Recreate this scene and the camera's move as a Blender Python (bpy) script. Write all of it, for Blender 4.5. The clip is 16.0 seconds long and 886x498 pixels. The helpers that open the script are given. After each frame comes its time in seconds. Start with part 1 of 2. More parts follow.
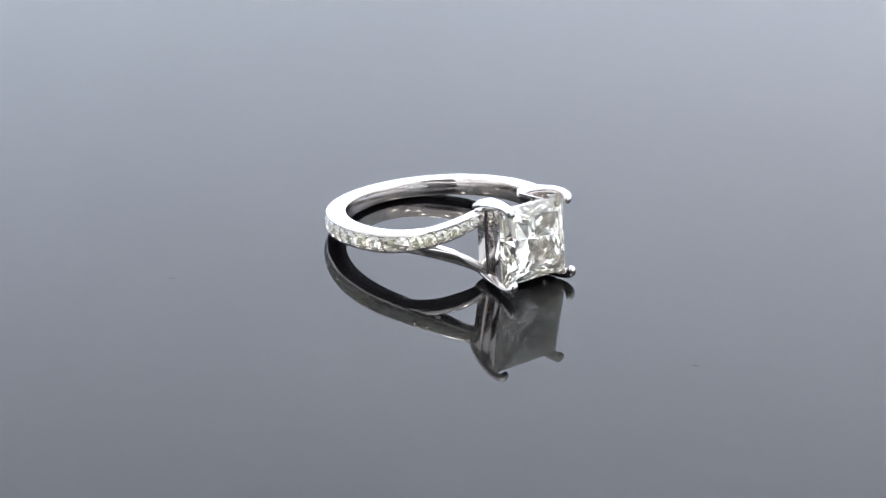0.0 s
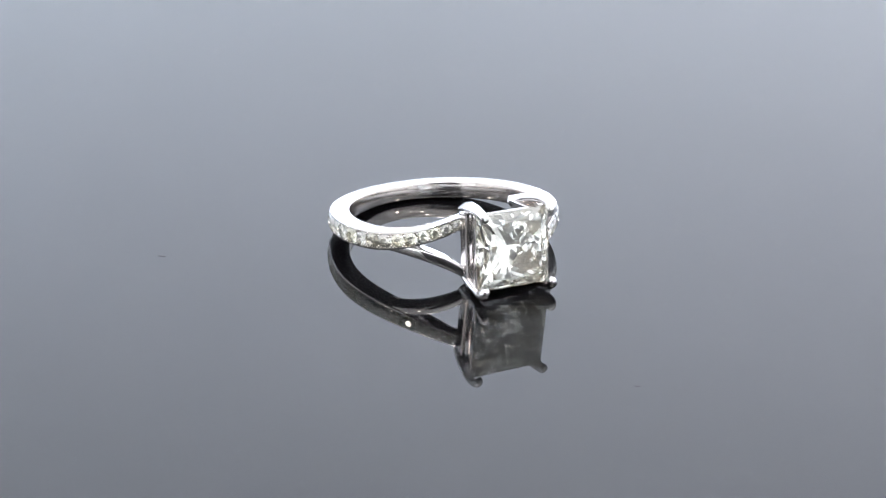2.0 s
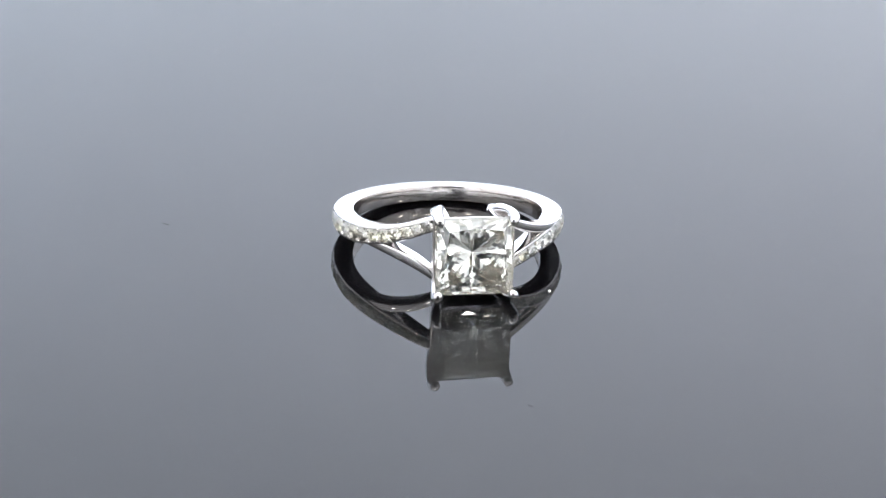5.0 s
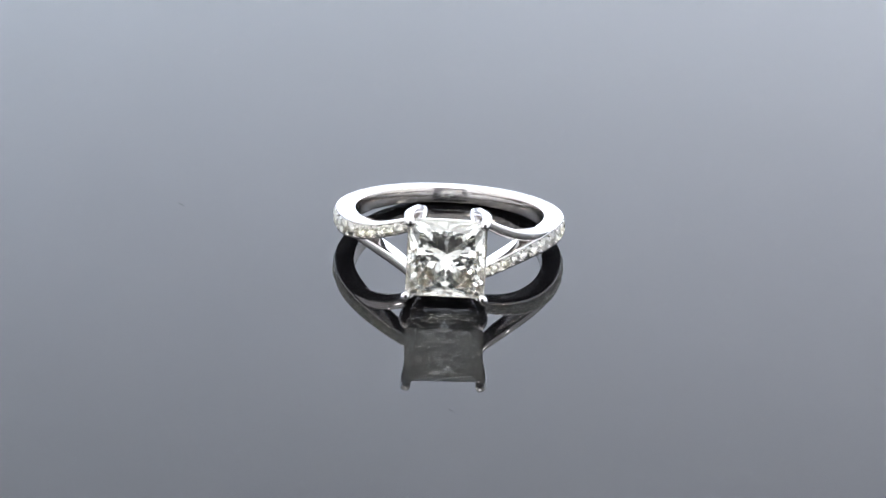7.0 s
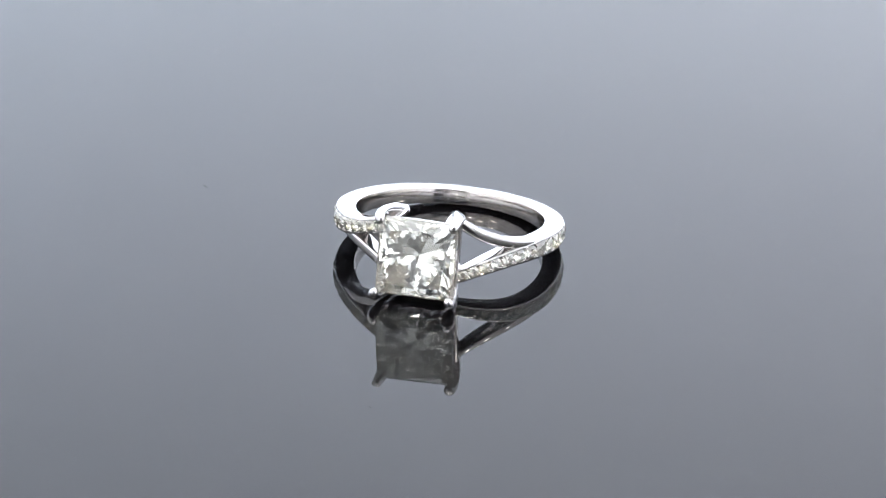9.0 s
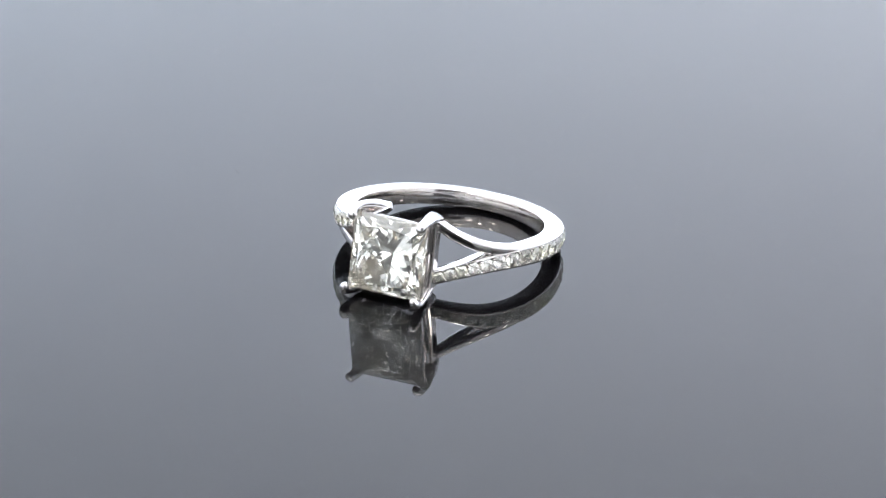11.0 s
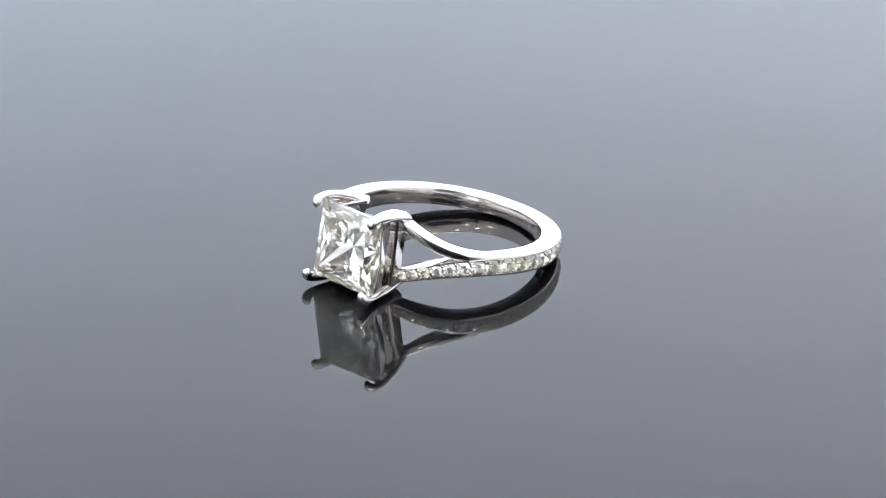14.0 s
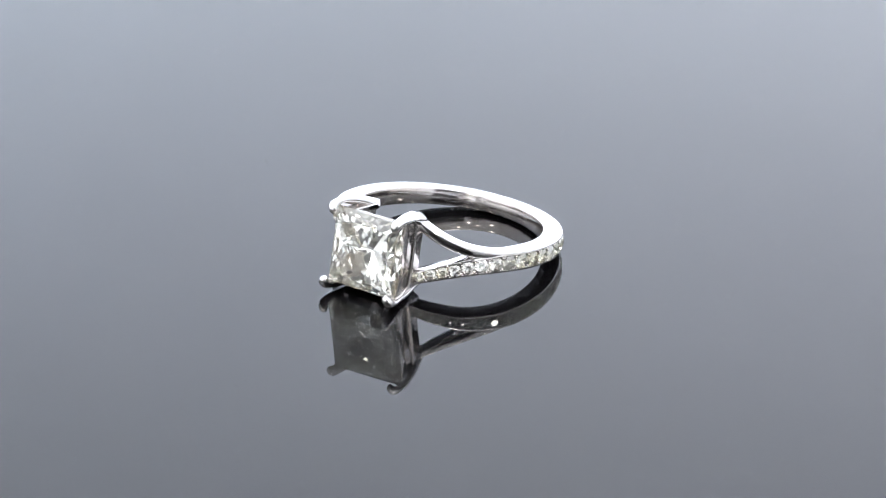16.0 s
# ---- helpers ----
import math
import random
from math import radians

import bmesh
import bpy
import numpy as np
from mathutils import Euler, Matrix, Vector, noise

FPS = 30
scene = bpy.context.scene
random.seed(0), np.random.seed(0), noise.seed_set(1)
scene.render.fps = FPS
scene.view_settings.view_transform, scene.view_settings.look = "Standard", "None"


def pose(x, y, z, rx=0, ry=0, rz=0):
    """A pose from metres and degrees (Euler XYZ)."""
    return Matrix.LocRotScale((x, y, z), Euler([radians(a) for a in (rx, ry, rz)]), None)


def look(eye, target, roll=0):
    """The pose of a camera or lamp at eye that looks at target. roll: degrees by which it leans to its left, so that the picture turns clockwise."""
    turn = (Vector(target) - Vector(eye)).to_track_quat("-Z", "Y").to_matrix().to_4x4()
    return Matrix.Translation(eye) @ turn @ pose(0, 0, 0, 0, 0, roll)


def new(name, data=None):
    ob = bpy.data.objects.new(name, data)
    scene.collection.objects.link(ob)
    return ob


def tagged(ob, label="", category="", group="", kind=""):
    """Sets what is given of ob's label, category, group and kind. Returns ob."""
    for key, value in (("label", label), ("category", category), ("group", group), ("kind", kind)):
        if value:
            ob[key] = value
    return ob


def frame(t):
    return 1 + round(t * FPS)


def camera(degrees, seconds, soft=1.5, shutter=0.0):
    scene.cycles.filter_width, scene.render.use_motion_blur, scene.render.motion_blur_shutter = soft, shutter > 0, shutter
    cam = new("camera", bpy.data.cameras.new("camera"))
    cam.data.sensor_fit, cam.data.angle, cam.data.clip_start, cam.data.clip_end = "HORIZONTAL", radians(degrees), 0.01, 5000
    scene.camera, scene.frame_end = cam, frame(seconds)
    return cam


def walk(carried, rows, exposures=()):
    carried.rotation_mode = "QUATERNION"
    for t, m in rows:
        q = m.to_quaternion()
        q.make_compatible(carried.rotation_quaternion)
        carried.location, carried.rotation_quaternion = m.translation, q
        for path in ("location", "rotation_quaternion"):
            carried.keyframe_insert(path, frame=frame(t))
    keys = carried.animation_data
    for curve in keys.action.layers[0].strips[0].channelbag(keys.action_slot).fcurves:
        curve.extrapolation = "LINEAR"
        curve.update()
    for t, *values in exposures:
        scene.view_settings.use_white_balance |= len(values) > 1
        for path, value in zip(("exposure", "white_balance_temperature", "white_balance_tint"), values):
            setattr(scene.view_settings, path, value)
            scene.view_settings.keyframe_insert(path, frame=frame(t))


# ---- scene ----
MM = 0.001

# ---------------------------------------------------------------- camera
cam = camera(16.015, 16.0, 1.1)
EYE = look((0.0, -0.25722, 0.11565), (0.00182, 0.0, -0.00046), 1.75)
walk(cam, [(0.0, EYE), (16.0, EYE)], exposures=[(0.0, 0.0), (16.0, 0.0)])

# ---------------------------------------------------------------- light: unseen lamps put inside the white tent
world = bpy.data.worlds.new("world")
scene.world = world
world.use_nodes = True
world.node_tree.nodes["Background"].inputs[0].default_value = (0.8, 0.85, 0.95, 1)
world.node_tree.nodes["Background"].inputs[1].default_value = 0.05


def area(name, eye, target, sx, sy, watts, colour):
    data = bpy.data.lights.new(name, "AREA")
    data.shape, data.size, data.size_y = "RECTANGLE", sx, sy
    data.energy, data.color = watts, colour
    ob = new(name, data)
    ob.matrix_world = look(eye, target)
    return ob


# unseen pair, added to wash the wall that the plate mirrors
area("unseen_lamp_back_right", (0.40, 0.28, 0.03), (0.14, 0.70, 0.20), 0.20, 0.12, 7.0, (0.885, 0.95, 1.13))
area("unseen_lamp_back_left", (-0.40, 0.28, 0.03), (-0.14, 0.70, 0.20), 0.20, 0.12, 5.9, (0.785, 0.955, 1.22))
# unseen, set for the bright spot on the inside of the band
area("unseen_lamp_top", (0.0, -0.10, 0.86), (0.0, -0.05, 0.0), 0.10, 0.16, 2.2, (1.0, 0.98, 0.95))
# unseen uplights, added to brighten the stones by way of the ceiling
area("unseen_uplight_right", (0.22, -0.16, 0.52), (0.16, -0.34, 0.90), 0.20, 0.16, 3.7, (0.97, 0.98, 1.0))
area("unseen_uplight_left", (-0.22, -0.16, 0.52), (-0.16, -0.34, 0.90), 0.20, 0.16, 3.7, (0.97, 0.98, 1.0))
# small unseen spots, added for glints in the stones; their places are assumed
for spot in ((-0.42, -0.44, 0.60), (-0.13, -0.52, 0.76), (0.19, -0.40, 0.70), (0.46, -0.46, 0.52), (-0.46, -0.10, 0.74), (0.42, -0.12, 0.80),
             (-0.30, -0.58, 0.44), (0.04, -0.30, 0.84), (0.34, -0.60, 0.66), (-0.52, -0.30, 0.38), (0.54, -0.28, 0.34), (-0.24, -0.22, 0.82)):
    area("unseen_glint_spot", spot, (0.0, 0.0, 0.0), 0.036, 0.036, 0.36, (1.0, 0.97, 0.92))


# light bounces many times inside the cut stones
scene.cycles.max_bounces, scene.cycles.glossy_bounces, scene.cycles.transmission_bounces = 32, 24, 24


# ---------------------------------------------------------------- materials
def material(name):
    m = bpy.data.materials.new(name)
    m.use_nodes = True
    nodes, links = m.node_tree.nodes, m.node_tree.links
    return m, nodes, links, nodes["Principled BSDF"]


def noise_ramp(nodes, links, scale, stops, detail=3.0):
    co = nodes.new("ShaderNodeTexCoord")
    tex = nodes.new("ShaderNodeTexNoise")
    tex.inputs["Scale"].default_value, tex.inputs["Detail"].default_value = scale, detail
    links.new(co.outputs["Object"], tex.inputs["Vector"])
    ramp = nodes.new("ShaderNodeValToRGB")
    for el, (pos, col) in zip(ramp.color_ramp.elements, stops):
        el.position, el.color = pos, col
    links.new(tex.outputs["Fac"], ramp.inputs["Fac"])
    return tex, ramp


def grey(v):
    return (v, v, v, 1)


def white_gold(name, colour, rough, wave=0.0004):
    m, nodes, links, b = material(name)
    b.inputs["Base Color"].default_value = (*colour, 1)
    b.inputs["Metallic"].default_value = 1.0
    tex, ramp = noise_ramp(nodes, links, 700.0, ((0.35, grey(rough * 0.6)), (0.7, grey(rough * 1.5))))
    links.new(ramp.outputs["Color"], b.inputs["Roughness"])
    fine, _ = noise_ramp(nodes, links, 420.0, ((0.0, grey(0)), (1.0, grey(1))), 1.0)
    bump = nodes.new("ShaderNodeBump")
    bump.inputs["Strength"].default_value, bump.inputs["Distance"].default_value = 0.05, wave
    links.new(fine.outputs["Fac"], bump.inputs["Height"])
    links.new(bump.outputs["Normal"], b.inputs["Normal"])
    return m


def diamond(name, tint):
    m, nodes, links, b = material(name)
    nodes.remove(b)
    g = nodes.new("ShaderNodeBsdfGlass")
    g.inputs["Color"].default_value = (*tint, 1)
    g.inputs["Roughness"].default_value, g.inputs["IOR"].default_value = 0.0, 2.417
    links.new(g.outputs[0], nodes["Material Output"].inputs["Surface"])
    return m


def melee(name):
    """Small clear stones, each with a tint of its own."""
    m, nodes, links, b = material(name)
    nodes.remove(b)
    info = nodes.new("ShaderNodeObjectInfo")
    ramp = nodes.new("ShaderNodeValToRGB")
    for el, (pos, col) in zip(ramp.color_ramp.elements, ((0.1, (0.999, 0.998, 0.986, 1)), (1.0, (0.997, 0.991, 0.945, 1)))):
        el.position, el.color = pos, col
    g = nodes.new("ShaderNodeBsdfGlass")
    g.inputs["Roughness"].default_value, g.inputs["IOR"].default_value = 0.0, 2.417
    links.new(info.outputs["Random"], ramp.inputs["Fac"])
    links.new(ramp.outputs["Color"], g.inputs["Color"])
    links.new(g.outputs[0], nodes["Material Output"].inputs["Surface"])
    return m


def plain(name, colour, rough, ior=1.5):
    m, nodes, links, b = material(name)
    b.inputs["Base Color"].default_value = (*colour, 1)
    b.inputs["Roughness"].default_value, b.inputs["IOR"].default_value = rough, ior
    return m


def cloth(name, lo, hi):
    m, nodes, links, b = material(name)
    tex, ramp = noise_ramp(nodes, links, 6.0, ((0.3, (*lo, 1)), (0.7, (*hi, 1))))
    links.new(ramp.outputs["Color"], b.inputs["Base Color"])
    b.inputs["Roughness"].default_value = 0.95
    b.inputs["Specular IOR Level"].default_value = 0.1
    return m


def black_glass(name):
    m, nodes, links, b = material(name)
    b.inputs["Base Color"].default_value = (0.003, 0.003, 0.0035, 1)
    b.inputs["IOR"].default_value = 1.37
    tex, ramp = noise_ramp(nodes, links, 60.0, ((0.45, grey(0.004)), (0.8, grey(0.012))))
    links.new(ramp.outputs["Color"], b.inputs["Roughness"])
    return m


GOLD = white_gold("polished_white_gold", (0.69, 0.665, 0.65), 0.05)
GOLD_IN = white_gold("worn_white_gold", (0.69, 0.645, 0.615), 0.14)
DIAMOND = diamond("diamond", (0.9975, 0.9992, 0.982))
MELEE = melee("small_diamond")
GLASS_BLACK = black_glass("black_glass")
TENT = cloth("white_tent_cloth", (0.78, 0.78, 0.78), (0.82, 0.82, 0.82))
TABLE = cloth("dark_table", (0.24, 0.24, 0.25), (0.30, 0.30, 0.31))
PLASTIC = plain("white_plastic", (0.7, 0.7, 0.7), 0.4)
DARK = cloth("unseen_dark_cloth", (0.05, 0.05, 0.052), (0.075, 0.075, 0.078))
LINT = plain("dark_lint", (0.05, 0.045, 0.045), 0.9)


# ---------------------------------------------------------------- mesh helpers
def mesh_of(name, bm, mat, angle=35):
    bmesh.ops.recalc_face_normals(bm, faces=bm.faces)
    me = bpy.data.meshes.new(name)
    bm.to_mesh(me)
    bm.free()
    if angle:
        for p in me.polygons:
            p.use_smooth = True
        me.set_sharp_from_angle(angle=radians(angle))
    me.materials.append(mat)
    return me


def part(name, bm, mat, parent, label="", angle=35):
    ob = new(name, mesh_of(name, bm, mat, angle))
    ob.parent = parent
    return tagged(ob, label)


def loft(bm, sections, closed=False):
    """Skin of rings of points, capped at both ends."""
    rings = [[bm.verts.new(p) for p in s] for s in sections]
    n = len(rings[0])
    for a, b in zip(rings, rings[1:] + ([rings[0]] if closed else [])):
        for i in range(n):
            bm.faces.new((a[i], a[(i + 1) % n], b[(i + 1) % n], b[i]))
    if not closed:
        bm.faces.new(rings[0])
        bm.faces.new(rings[-1])
    return bm


def lerp_table(table, x):
    """Smoothed reading of a table whose first column is the angle."""
    xs, *cols = zip(*table)
    near = x + np.linspace(-7.0, 7.0, 15)
    return [float(np.interp(near, xs, c).mean()) for c in cols]


def smooth_path(points, steps):
    """Catmull-Rom through the rows of points."""
    P = [np.array(p, float) for p in points]
    P = [2 * P[0] - P[1]] + P + [2 * P[-1] - P[-2]]
    out = []
    for i in range(1, len(P) - 2):
        a, b, c, d = P[i - 1:i + 3]
        for k in range(steps):
            t = k / steps
            out.append(0.5 * (2 * b + (c - a) * t + (2 * a - 5 * b + 4 * c - d) * t * t + (3 * b - a - 3 * c + d) * t ** 3))
    out.append(P[-2])
    return out


def on_ring(phi, r, w):
    """Ring space: the head lies at -y, phi runs from it towards +x, w along the finger's axis."""
    a = radians(phi)
    return Vector((r * math.sin(a), -r * math.cos(a), w)) * MM


def box(bm, x0, x1, y0, y1, z0, z1):
    vs = [bm.verts.new((x, y, z)) for z in (z0, z1) for x, y in ((x0, y0), (x1, y0), (x1, y1), (x0, y1))]
    for f in ((0, 1, 2, 3), (4, 5, 6, 7), (0, 1, 5, 4), (1, 2, 6, 5), (2, 3, 7, 6), (3, 0, 4, 7)):
        bm.faces.new([vs[i] for i in f])
    return bm


def cut_stone(half, planes):
    """A faceted stone: a block cut by planes (normal, distance), in millimetres, table towards +z."""
    lo, hi = Vector((-half, -half, -2 * half)), Vector((half, half, half))
    p = [Vector((x, y, z)) for z in (lo.z, hi.z) for x, y in ((lo.x, lo.y), (hi.x, lo.y), (hi.x, hi.y), (lo.x, hi.y))]
    faces = [[p[i] for i in f] for f in ((3, 2, 1, 0), (4, 5, 6, 7), (0, 1, 5, 4), (1, 2, 6, 5), (2, 3, 7, 6), (3, 0, 4, 7))]
    for n, d in planes:
        n = Vector(n).normalized()
        kept, rim = [], []
        for f in faces:
            side = [n.dot(v) - d for v in f]
            if max(side) < 1e-7:
                kept.append(f)
                continue
            new_face = []
            for i, v in enumerate(f):
                w, a, b = f[(i + 1) % len(f)], side[i], side[(i + 1) % len(f)]
                if a <= 0:
                    new_face.append(v)
                if (a < 0 < b) or (b < 0 < a):
                    cut = v.lerp(w, a / (a - b))
                    new_face.append(cut)
                    rim.append(cut)
                elif a == 0:
                    rim.append(v)
            if len(new_face) > 2:
                kept.append(new_face)
        if len(rim) > 2:
            mid = sum(rim, Vector()) / len(rim)
            u = n.orthogonal().normalized()
            w = n.cross(u)
            rim.sort(key=lambda v: math.atan2((v - mid).dot(w), (v - mid).dot(u)))
            ring_pts = [v for i, v in enumerate(rim) if (v - rim[i - 1]).length > 1e-5]
            if len(ring_pts) > 2:
                kept.append(ring_pts)
        faces = kept
    bm = bmesh.new()
    for f in faces:
        bm.faces.new([bm.verts.new(v * MM) for v in f])
    bmesh.ops.remove_doubles(bm, verts=bm.verts, dist=2e-7)
    return bm


def facet(az, slope, reach, height):
    """Plane of a facet: it faces az, leans by slope from the girdle plane (negative: below it) and passes at reach and height."""
    a, s = radians(az), radians(abs(slope))
    n = Vector((math.sin(s) * math.cos(a), math.sin(s) * math.sin(a), math.copysign(math.cos(s), slope)))
    return n, n.x * reach[0] + n.y * reach[1] + n.z * height


# ---------------------------------------------------------------- setting
# assumed white enclosure: only its reflection shows, in the plate and the ring
def setting():
    # unseen table top, kept dark so that it throws little light on the walls
    bm = box(bmesh.new(), -0.62, 0.62, -0.72, 0.72, -0.075, -0.045)
    tagged(new("floor", mesh_of("floor", bm, TABLE, 0)), "dark grey matt table top under the turntable", "table", kind="structure")
    # the south wall is unseen; its opening is cut to darken reflections
    walls = {"wall_north": [(-0.62, 0.62, 0.70, 0.72, -0.045, 0.90)], "wall_west": [(-0.62, -0.60, -0.70, 0.70, -0.045, 0.90)],
             "wall_east": [(0.60, 0.62, -0.70, 0.70, -0.045, 0.90)],
             "wall_south": [(-0.62, -0.28, -0.72, -0.70, -0.045, 0.90), (0.28, 0.62, -0.72, -0.70, -0.045, 0.90), (-0.28, 0.28, -0.72, -0.70, 0.44, 0.90)]}
    for name, blocks in walls.items():
        bm = bmesh.new()
        for lim in blocks:
            box(bm, *lim)
        label = "unseen white cloth front with an opening added to darken reflections" if name == "wall_south" else "plain white cloth wall of the photo tent"
        tagged(new(name, mesh_of(name, bm, TENT, 0)), label, "wall", kind="structure")
    # unseen dark cloth, added so that metal and stones mirror a dark front
    bm = box(bmesh.new(), -0.40, 0.40, -0.78, -0.76, -0.045, 0.60)
    tagged(new("backdrop", mesh_of("backdrop", bm, DARK, 0)), "unseen dark grey cloth added behind the front opening to darken reflections", "curtain", kind="structure")
    bm = box(bmesh.new(), -0.62, 0.62, -0.72, 0.72, 0.90, 0.92)
    tagged(new("ceiling", mesh_of("ceiling", bm, TENT, 0)), "plain white cloth ceiling of the photo tent", "ceiling", kind="structure")


def disc(bm, radius, z0, z1, bevel, n=128):
    prof = [(radius - bevel, z0), (radius, z0 + bevel), (radius, z1 - bevel), (radius - 0.3 * bevel, z1 - 0.3 * bevel), (radius - bevel, z1)]
    loops = [[bm.verts.new((r * math.cos(2 * math.pi * i / n), r * math.sin(2 * math.pi * i / n), z)) for i in range(n)] for r, z in prof]
    for a, b in zip(loops, loops[1:]):
        for i in range(n):
            bm.faces.new((a[i], a[(i + 1) % n], b[(i + 1) % n], b[i]))
    bm.faces.new(loops[0])
    bm.faces.new(loops[-1])
    return bm


def turntable():
    top = tagged(new("turntable"), "round turntable with a glossy black glass plate", "turntable")
    part("plate", disc(bmesh.new(), 0.140, -0.005, 0.0, 0.0008), GLASS_BLACK, top, "mirror-like black glass plate", 0)
    part("drum", disc(bmesh.new(), 0.110, -0.045, -0.005, 0.002), PLASTIC, top, "white plastic turning base")
    return top


# ---------------------------------------------------------------- ring
TILT, ROLL = 8.6, 1.0
SEAT = (2.29, 0.54, 2.27)          # place of the ring's centre on the plate, in mm
R_IN, R_OUT = 8.4, 10.2

# angle from the head: centre line, half width, inner and outer radius of the pave arm / plain arm
PAVE = ((15.0, 2.30, 0.60, 9.0, 10.25), (20.0, 1.85, 0.66, 8.8, 10.2), (32.0, 1.10, 0.72, 8.5, 10.2), (45.0, 0.45, 0.80, 8.4, 10.2),
        (62.0, 0.06, 0.88, 8.4, 10.2), (80.0, 0.0, 0.88, 8.4, 10.2), (180.0, 0.0, 0.74, 8.4, 10.2))
PLAIN_HIGH = ((13.0, 3.05, 0.46, 9.1, 10.3), (15.5, 2.75, 0.48, 8.9, 10.25), (19.0, 2.36, 0.50, 8.7, 10.2), (25.0, 1.80, 0.52, 8.5, 10.2),
              (33.0, 1.22, 0.52, 8.42, 10.18), (45.0, 0.66, 0.50, 8.42, 10.18), (58.0, 0.42, 0.45, 8.42, 10.18), (68.0, 0.36, 0.40, 8.45, 10.1))
PLAIN_LOW = ((13.0, 3.00, 0.46, 9.2, 10.3), (15.5, 2.64, 0.52, 9.0, 10.25), (19.0, 2.16, 0.56, 8.8, 10.2), (25.0, 1.62, 0.58, 8.6, 10.18),
             (33.0, 1.06, 0.58, 8.5, 10.15), (45.0, 0.50, 0.52, 8.5, 10.1), (58.0, 0.26, 0.42, 8.5, 10.05), (68.0, 0.22, 0.36, 8.5, 10.0))
PAVE_END = 132.0


def sag(phi):
    """Both arms sit a little low towards the head."""
    return float(np.interp(abs(phi) + np.linspace(-12.0, 12.0, 13), (35.0, 80.0), (-0.06, 0.0)).mean())


def pave_section(phi, sign, recess):
    c, h, r0, r1 = lerp_table(PAVE, abs(phi))
    c = c * sign + sag(phi)
    e, rail = 0.16, 0.17
    pts = [(r0 + e, -h), (r1 - e, -h), (r1 - 0.05, -h + 0.05), (r1, -h + e), (r1, -h + rail + 0.05), (r1 - recess, -h + rail + 0.09),
           (r1 - recess, h - rail - 0.09), (r1, h - rail - 0.05), (r1, h - e), (r1 - 0.05, h - 0.05), (r1 - e, h),
           (r0 + e, h), (r0 + 0.05, h - 0.05), (r0, h - e), (r0, -h + e), (r0 + 0.05, -h + 0.05)]
    return [on_ring(phi, r, c + w) for r, w in pts]


def band_mesh():
    secs = []
    for phi in np.arange(-15.0, -345.1, -2.5):
        near = phi if phi > -180 else phi + 360
        sign = 1 if near < 0 else -1
        secs.append(pave_section(near, sign, 0.72 if abs(near) < PAVE_END else 0.0))
    bm = loft(bmesh.new(), secs)
    for f in bm.faces:                       # the inside of the band is worn
        mid = f.calc_center_median()
        if math.hypot(mid.x, mid.y) < (R_IN + 0.12) * MM:
            f.material_index = 1
    return bm


def shoulder_mesh(side):
    """The plain arm of the split shank: flat above, rounded below."""
    secs = []
    for phi in np.arange(68.0, 12.9, -1.75):
        c, h, r0, r1 = lerp_table(PLAIN_HIGH if side > 0 else PLAIN_LOW, phi)
        mid, half, low = (r0 + r1) / 2, (r1 - r0) / 2, side * c + (2.6 if side < 0 else 1.0) * sag(phi)
        ring = []
        for k in range(28):
            x, y = math.cos(2 * math.pi * (k + 0.5) / 28), math.sin(2 * math.pi * (k + 0.5) / 28)
            p = 0.30 if y > 0 else 0.80
            ring.append(on_ring(side * phi, mid + half * math.copysign(abs(x) ** p, x), low + h * math.copysign(abs(y) ** p, y)))
        secs.append(ring)
    return loft(bmesh.new(), secs)


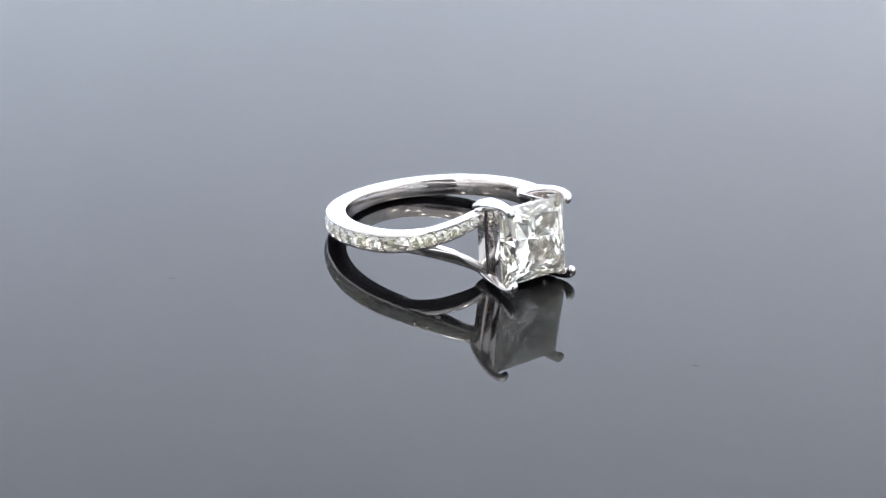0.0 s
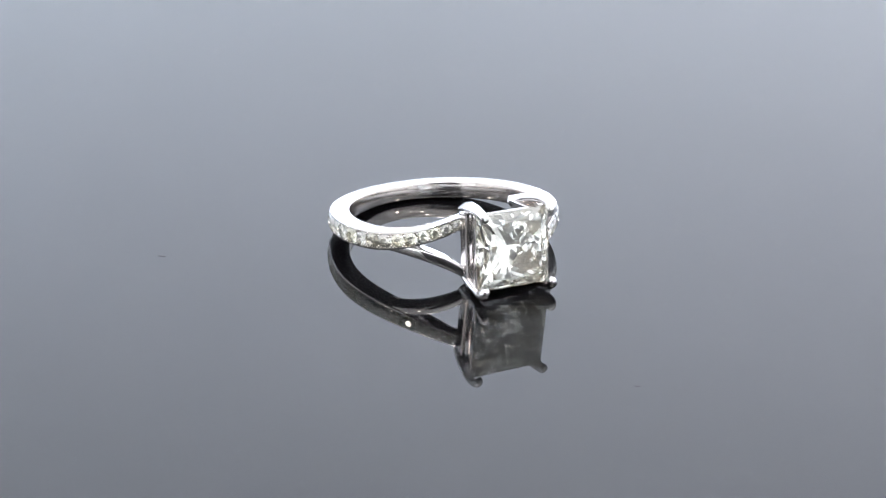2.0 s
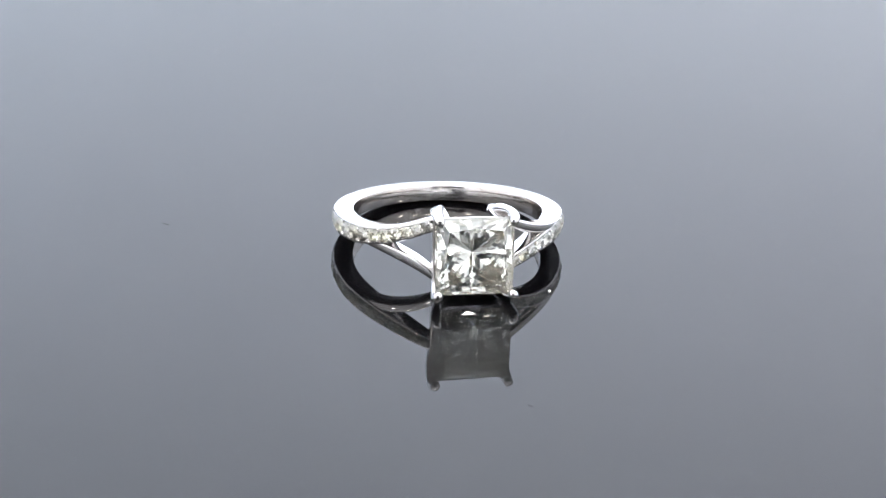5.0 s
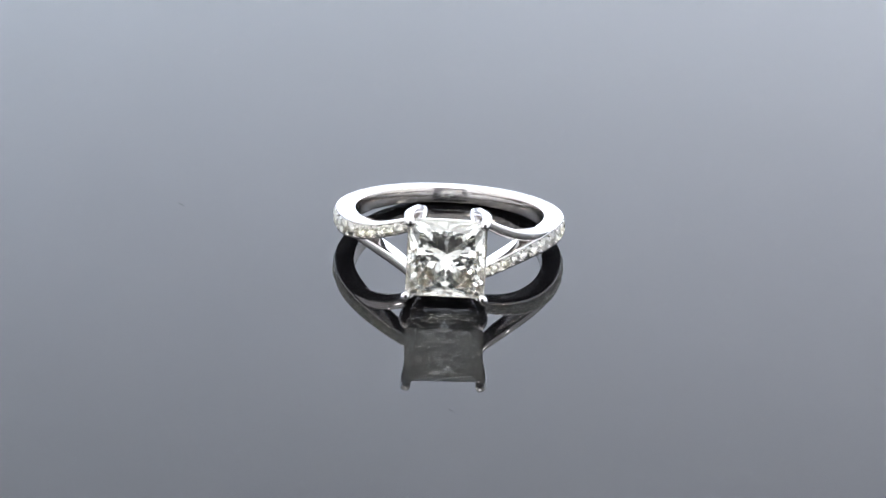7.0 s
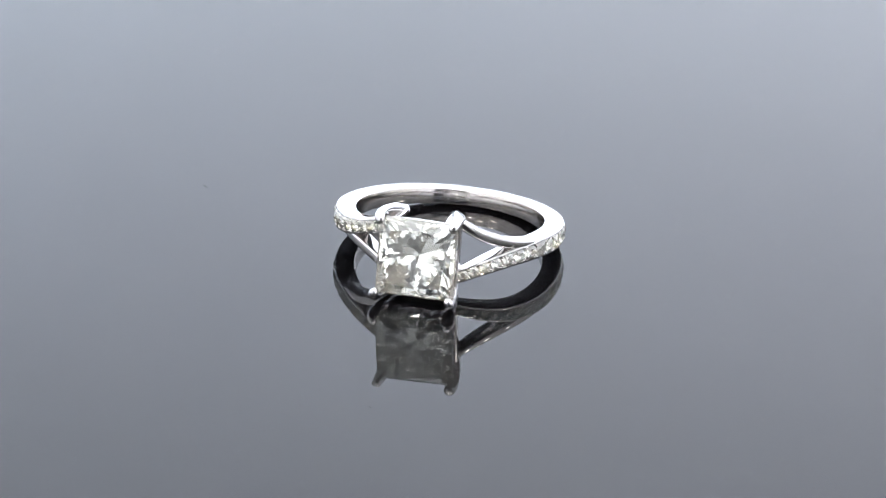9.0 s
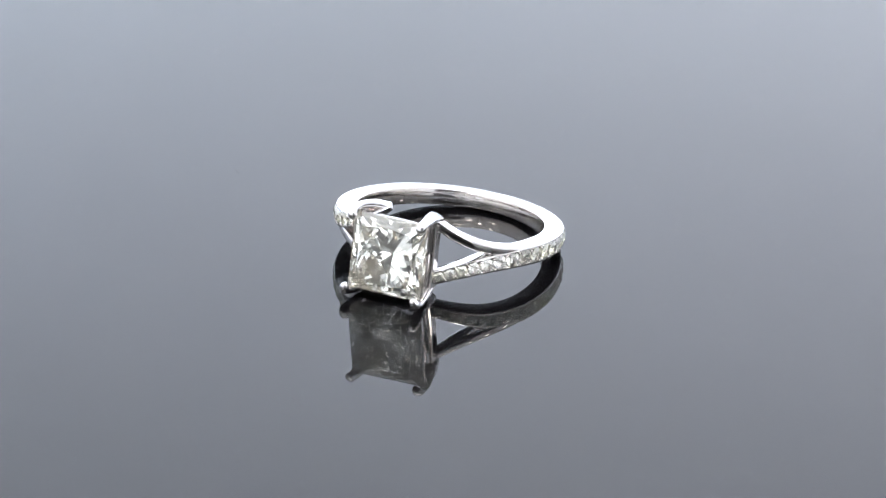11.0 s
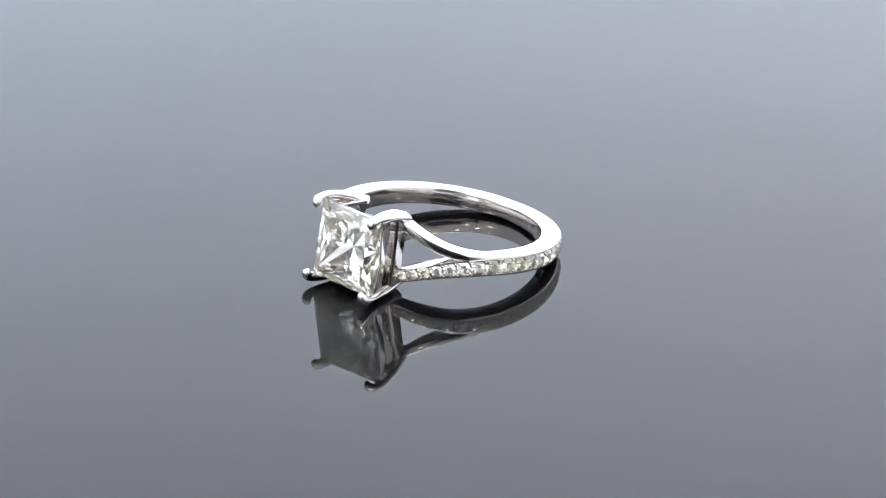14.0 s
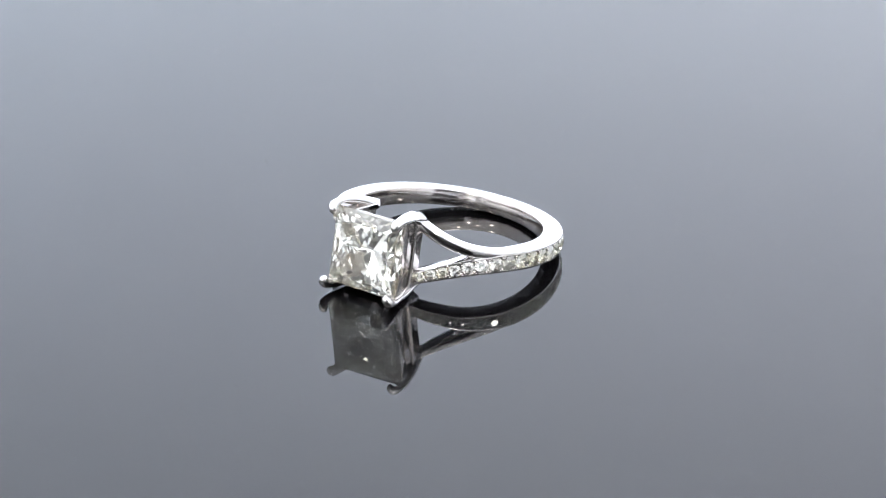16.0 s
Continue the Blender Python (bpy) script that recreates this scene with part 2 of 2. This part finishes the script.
def prong_mesh(sx, sz):
    """A claw: it leaves the shoulder as a flat bar, runs along the basket and hooks over the stone's corner.
    Rows: x, y, z of the middle, half width, half thickness."""
    rows = [(2.36, -8.7, 2.86, 0.58, 0.46), (2.48, -9.4, 3.06, 0.62, 0.42), (2.78, -10.8, 3.36, 0.54, 0.40), (3.12, -12.4, 3.60, 0.47, 0.36),
            (3.34, -13.4, 3.60, 0.43, 0.38), (3.36, -13.95, 3.38, 0.42, 0.42), (3.22, -14.12, 3.02, 0.36, 0.36), (3.10, -14.06, 2.76, 0.12, 0.12)]
    if sz > 0:
        rows[1:4] = [(2.62, -9.4, 3.03, 0.58, 0.46), (2.94, -10.8, 3.38, 0.62, 0.38), (3.24, -12.4, 3.58, 0.54, 0.35)]
        rows[4:] = [(3.32, -13.4, 3.55, 0.44, 0.33), (3.30, -13.92, 3.38, 0.42, 0.34), (3.16, -14.12, 3.00, 0.38, 0.30), (3.06, -14.06, 2.70, 0.14, 0.12)]
    lift = 0.22 if sz > 0 else 0.02
    rows = [(x, y, z + lift * min(1.0, (-8.5 - y) / 3.0), a, b) for x, y, z, a, b in rows]
    path = smooth_path(rows, 4)
    secs = []
    for i, p in enumerate(path):
        a, b = path[max(i - 1, 0)], path[min(i + 1, len(path) - 1)]
        t = Vector((b - a)[:3]).normalized()
        side = Vector((1, 0, -0.55)).normalized()
        side = (side - side.dot(t) * t).normalized()
        up = side.cross(t)
        ring = []
        square = 0.55 if i < 10 else 0.8
        for k in range(16):
            c, d = math.cos((k + 0.5) * math.pi / 8), math.sin((k + 0.5) * math.pi / 8)
            ring.append(Vector(p[:3]) + side * p[3] * math.copysign(abs(c) ** square, c) + up * p[4] * math.copysign(abs(d) ** square, d))
        secs.append(ring)
    bm = loft(bmesh.new(), [[Vector((v.x * sx, v.y, v.z * sz)) * MM for v in s] for s in secs])
    if sz > 0:                               # a thin web joins the upper claw to the rail
        web = []
        for y, x0, x1 in ((-8.95, 1.95, 2.6), (-9.1, 1.85, 2.7), (-10.8, 1.9, 3.0), (-12.1, 2.05, 3.2), (-12.3, 2.2, 3.2)):
            web.append([Vector((x * sx, y, z)) * MM for x, z in ((x0, 2.92), (x1, 2.92), (x1, 3.20), (x0 + 0.08, 3.24), (x0, 3.18))])
        loft(bm, web)
    return bm


def square_rail(y0, half0, y1, half1, thick):
    """A square gallery frame round the stone's pavilion, between two depths."""
    bm = bmesh.new()
    corner = [(-1, -1), (1, -1), (1, 1), (-1, 1)]
    secs = []
    for sx, sz in corner:
        secs.append([Vector((sx * (h - inset), y, sz * (h - inset))) * MM for h, y, inset in
                     ((half0 - 0.08, y0, 0), (half0, y0 - 0.1, 0), (half1, y1 + 0.1, 0), (half1 - 0.08, y1, 0), (half1, y1, thick), (half0, y0, thick))])
    return loft(bm, secs, closed=True)


def gallery_mesh(sx):
    """Upright plate between the upper and the lower claw of one side, waisted at half height."""
    secs = []
    for z in np.linspace(-3.1, 3.15, 15):
        slim = 0.14 * (1 - (z / 3.1) ** 2)
        y0, y1, x0, x1 = -9.0 - slim, -10.55 + slim, 2.56, 3.06
        ring = [(x0, y0), (x1 - 0.12, y0), (x1, y0 - 0.12), (x1 + 0.08, y1 + 0.12), (x1 - 0.04, y1), (x1 - 0.12, y1), (x1 - 0.08, -11.5), (x1 - 0.2, -11.5)]
        secs.append([Vector((sx * x, y, z)) * MM for x, y in ring])
    return loft(bmesh.new(), secs)


def chevron(az, side, half, corner_z, turn, mid_r, mid_z):
    """Pavilion facet that fans out from a girdle corner: it faces az, turned towards that corner, and passes the side's middle line at mid_r, mid_z."""
    a = radians(turn)
    rise = (corner_z - mid_z) / (half + half * math.tan(a) - mid_r)
    lean = math.degrees(math.atan(rise / math.cos(a)))
    out = Vector((math.cos(radians(az)), math.sin(radians(az))))
    return facet(az + side * turn, -lean, (out + side * Vector((-out.y, out.x))) * half, corner_z)


def centre_stone_mesh():
    """Princess cut: four rows of chevrons fan out from the corners below the girdle; bevelled crown and a flat table above it."""
    half, deep, low = 3.40, 4.18, -0.10
    rng = random.Random(5)
    planes = [((math.cos(radians(a)), math.sin(radians(a)), 0), half * 1.4142 - 0.14) for a in (45, 135, 225, 315)]
    planes.append(((0, 0, 1), 0.74))
    for q in range(4):
        az = 90 * q
        out = Vector((math.cos(radians(az)), math.sin(radians(az))))
        planes.append(facet(az, 36, out * half, 0.16))
        for s in (-1, 1):
            corner = (out + s * Vector((-out.y, out.x))) * half
            for turn, lean, z in ((7, 25, 0.18), (15, 30, 0.12)):
                planes.append(facet(az + turn * s, lean, corner, z))
            r, z = 0.0, -deep
            for turn, reach in ((34, 1.05), (24, 1.65), (16.5, 2.15), (10.5, 2.6), (6, 3.0), (2.5, 3.4)):
                turn += rng.uniform(-0.8, 0.8)
                planes.append(chevron(az, s, half, low, turn, r, z))
                rise = (low - z) / (half + half * math.tan(radians(turn)) - r)
                r, z = reach, z + rise * (reach - r)
    return cut_stone(half, planes)


def small_stone_mesh():
    """Round brilliant: table, eight bezels, star and girdle facets, eight pavilion mains and sixteen lower halves."""
    planes = [((math.cos(radians(22.5 * k)), math.sin(radians(22.5 * k)), 0), 0.5) for k in range(16)]
    planes.append(((0, 0, 1), 0.175))
    for k in range(8):
        a = Vector((math.cos(radians(45 * k)), math.sin(radians(45 * k))))
        b = Vector((math.cos(radians(45 * k + 22.5)), math.sin(radians(45 * k + 22.5))))
        planes.append(facet(45 * k, 34, a * 0.5, 0.02))
        planes.append(facet(45 * k + 22.5, 24, b * 0.33, 0.135))
        planes.append(facet(45 * k, -40.8, a * 0.0, -0.43))
        for s in (-1, 1):
            c = 45 * k + 22.5 + 11.2 * s
            planes.append(facet(c, 40, Vector((math.cos(radians(c)), math.sin(radians(c)))) * 0.5, 0.02))
            planes.append(facet(c, -43.0, Vector((math.cos(radians(c)), math.sin(radians(c)))) * 0.5, -0.015))
    return cut_stone(0.6, planes)


def stone_places(side):
    """Angle and size of the small stones along one pave arm."""
    phi, out = 17.5, []
    while phi < PAVE_END - 3:
        c, h, r0, r1 = lerp_table(PAVE, phi)
        d = 2 * (h - 0.19)
        step = math.degrees(d * 1.0 / 10.1)
        out.append((side * (phi + step / 2), d))
        phi += step
    return out


def engagement_ring():
    ring = tagged(new("engagement_ring"), "white gold split-shank ring with a large square diamond", "ring")
    band = part("band", band_mesh(), GOLD, ring, "polished white gold band with a recessed stone channel")
    band.data.materials.append(GOLD_IN)
    for side in (1, -1):
        part("shoulder", shoulder_mesh(side), GOLD, ring, "plain polished arm of the split shank", 30)
    for sx in (-1, 1):
        for sz in (-1, 1):
            part("claw", prong_mesh(sx, sz), GOLD, ring, "rounded white gold claw")
    for sx in (-1, 1):
        part("gallery", gallery_mesh(sx), GOLD_IN, ring, "upright white gold plate behind the stone")
    part("crossbar", box(bmesh.new(), -2.6 * MM, 2.6 * MM, -11.4 * MM, -9.1 * MM, -3.1 * MM, -2.9 * MM), GOLD_IN, ring, "white gold bar between the lower claws")
    part("rail", square_rail(-11.45, 3.12, -12.6, 3.29, 0.30), GOLD_IN, ring, "thin square white gold rail")
    stone = part("princess_cut_diamond", centre_stone_mesh(), DIAMOND, ring, "clear square-cut diamond, faintly yellow", 0)
    stone.matrix_local = Matrix.Translation(Vector((0.02, -13.05, 0.07)) * MM) @ pose(0, 0, 0, 90, 0, 0)
    small = mesh_of("pave_diamond", small_stone_mesh(), MELEE, 0)
    for side in (-1, 1):
        beads = bmesh.new()
        places = stone_places(side)
        for i, (phi, d) in enumerate(places):
            c, h, r0, r1 = lerp_table(PAVE, abs(phi))
            ob = new("pave_diamond", small)
            ob.parent = ring
            turn = Matrix.Rotation(radians(phi), 4, "Z") @ Matrix.Rotation(radians(90), 4, "X") @ Matrix.Rotation(random.random() * 0.8, 4, "Z")
            tip = Matrix.Rotation(radians(random.uniform(-7, 7)), 4, "X") @ Matrix.Rotation(radians(random.uniform(-7, 7)), 4, "Y")
            ob.matrix_local = Matrix.Translation(on_ring(phi, r1 - 0.07, sag(phi) - side * c)) @ turn @ tip @ Matrix.Scale(d, 4)
            edge = phi + side * math.degrees(d * 0.5 / 10.1)
            ce, he, _, re = lerp_table(PAVE, abs(edge))
            for s in (-1, 1):
                for shift, inset, size in ((-0.9, 0.25, 0.10), (0.9, 0.25, 0.10), (0.0, 0.40, 0.12)):
                    m = Matrix.Translation(on_ring(edge + shift, re - 0.03, sag(edge) - side * ce + s * (he - inset)))
                    bmesh.ops.create_icosphere(beads, subdivisions=1, radius=size * MM, matrix=m)
        tagged(part("bead_setting", beads, GOLD, ring, "tiny metal beads that hold the small stones", 80), kind="stuff")
    return ring


def lint_mesh(points, thick):
    secs = []
    for x, y in points:
        secs.append([Vector((x + thick * 0.3 * math.cos(k * math.pi / 3), y + thick * math.cos(k * math.pi / 3), thick * (1 + math.sin(k * math.pi / 3)))) * MM for k in range(6)])
    return loft(bmesh.new(), secs)


def lint():
    rows = []
    for (x, y), turn, pts in (((3.34, -32.33), -40, ((-0.22, 0.05), (-0.05, -0.03), (0.08, 0.03), (0.25, -0.04))),
                              ((-22.41, 6.87), -40, ((-0.3, 0.0), (-0.05, 0.04), (0.1, 0.0), (0.35, 0.03)))):
        ob = tagged(new("lint", mesh_of("lint", lint_mesh(pts, 0.022), LINT)), "tiny dark fleck of lint on the black glass", "lint", "lint on the plate")
        rows.append((ob, pose(x * MM, y * MM, 0, 0, 0, turn)))
    return rows


setting()
table = turntable()
ring = engagement_ring()
flecks = lint()


# ---------------------------------------------------------------- what turns
def turned(t):
    """The plate turns at an even pace, and back again from the turning point on."""
    back = 14.27
    return 38.87 - 5.734 * (t if t <= back else 2 * back - t)


def motions():
    times = [0.0, 2.0, 4.0, 6.0, 8.0, 10.0, 12.0, 14.0, 14.2, 14.2667, 14.3333, 14.6, 16.0]
    seat = Matrix.Translation(Vector(SEAT) * MM) @ pose(0, 0, 0, -TILT, 0, 0) @ pose(0, 0, 0, 0, ROLL, 0)
    for ob, rest in [(table, Matrix.Identity(4)), (ring, seat)] + flecks:
        walk(ob, [(t, pose(0, 0, 0, 0, 0, turned(t)) @ rest) for t in times])


motions()
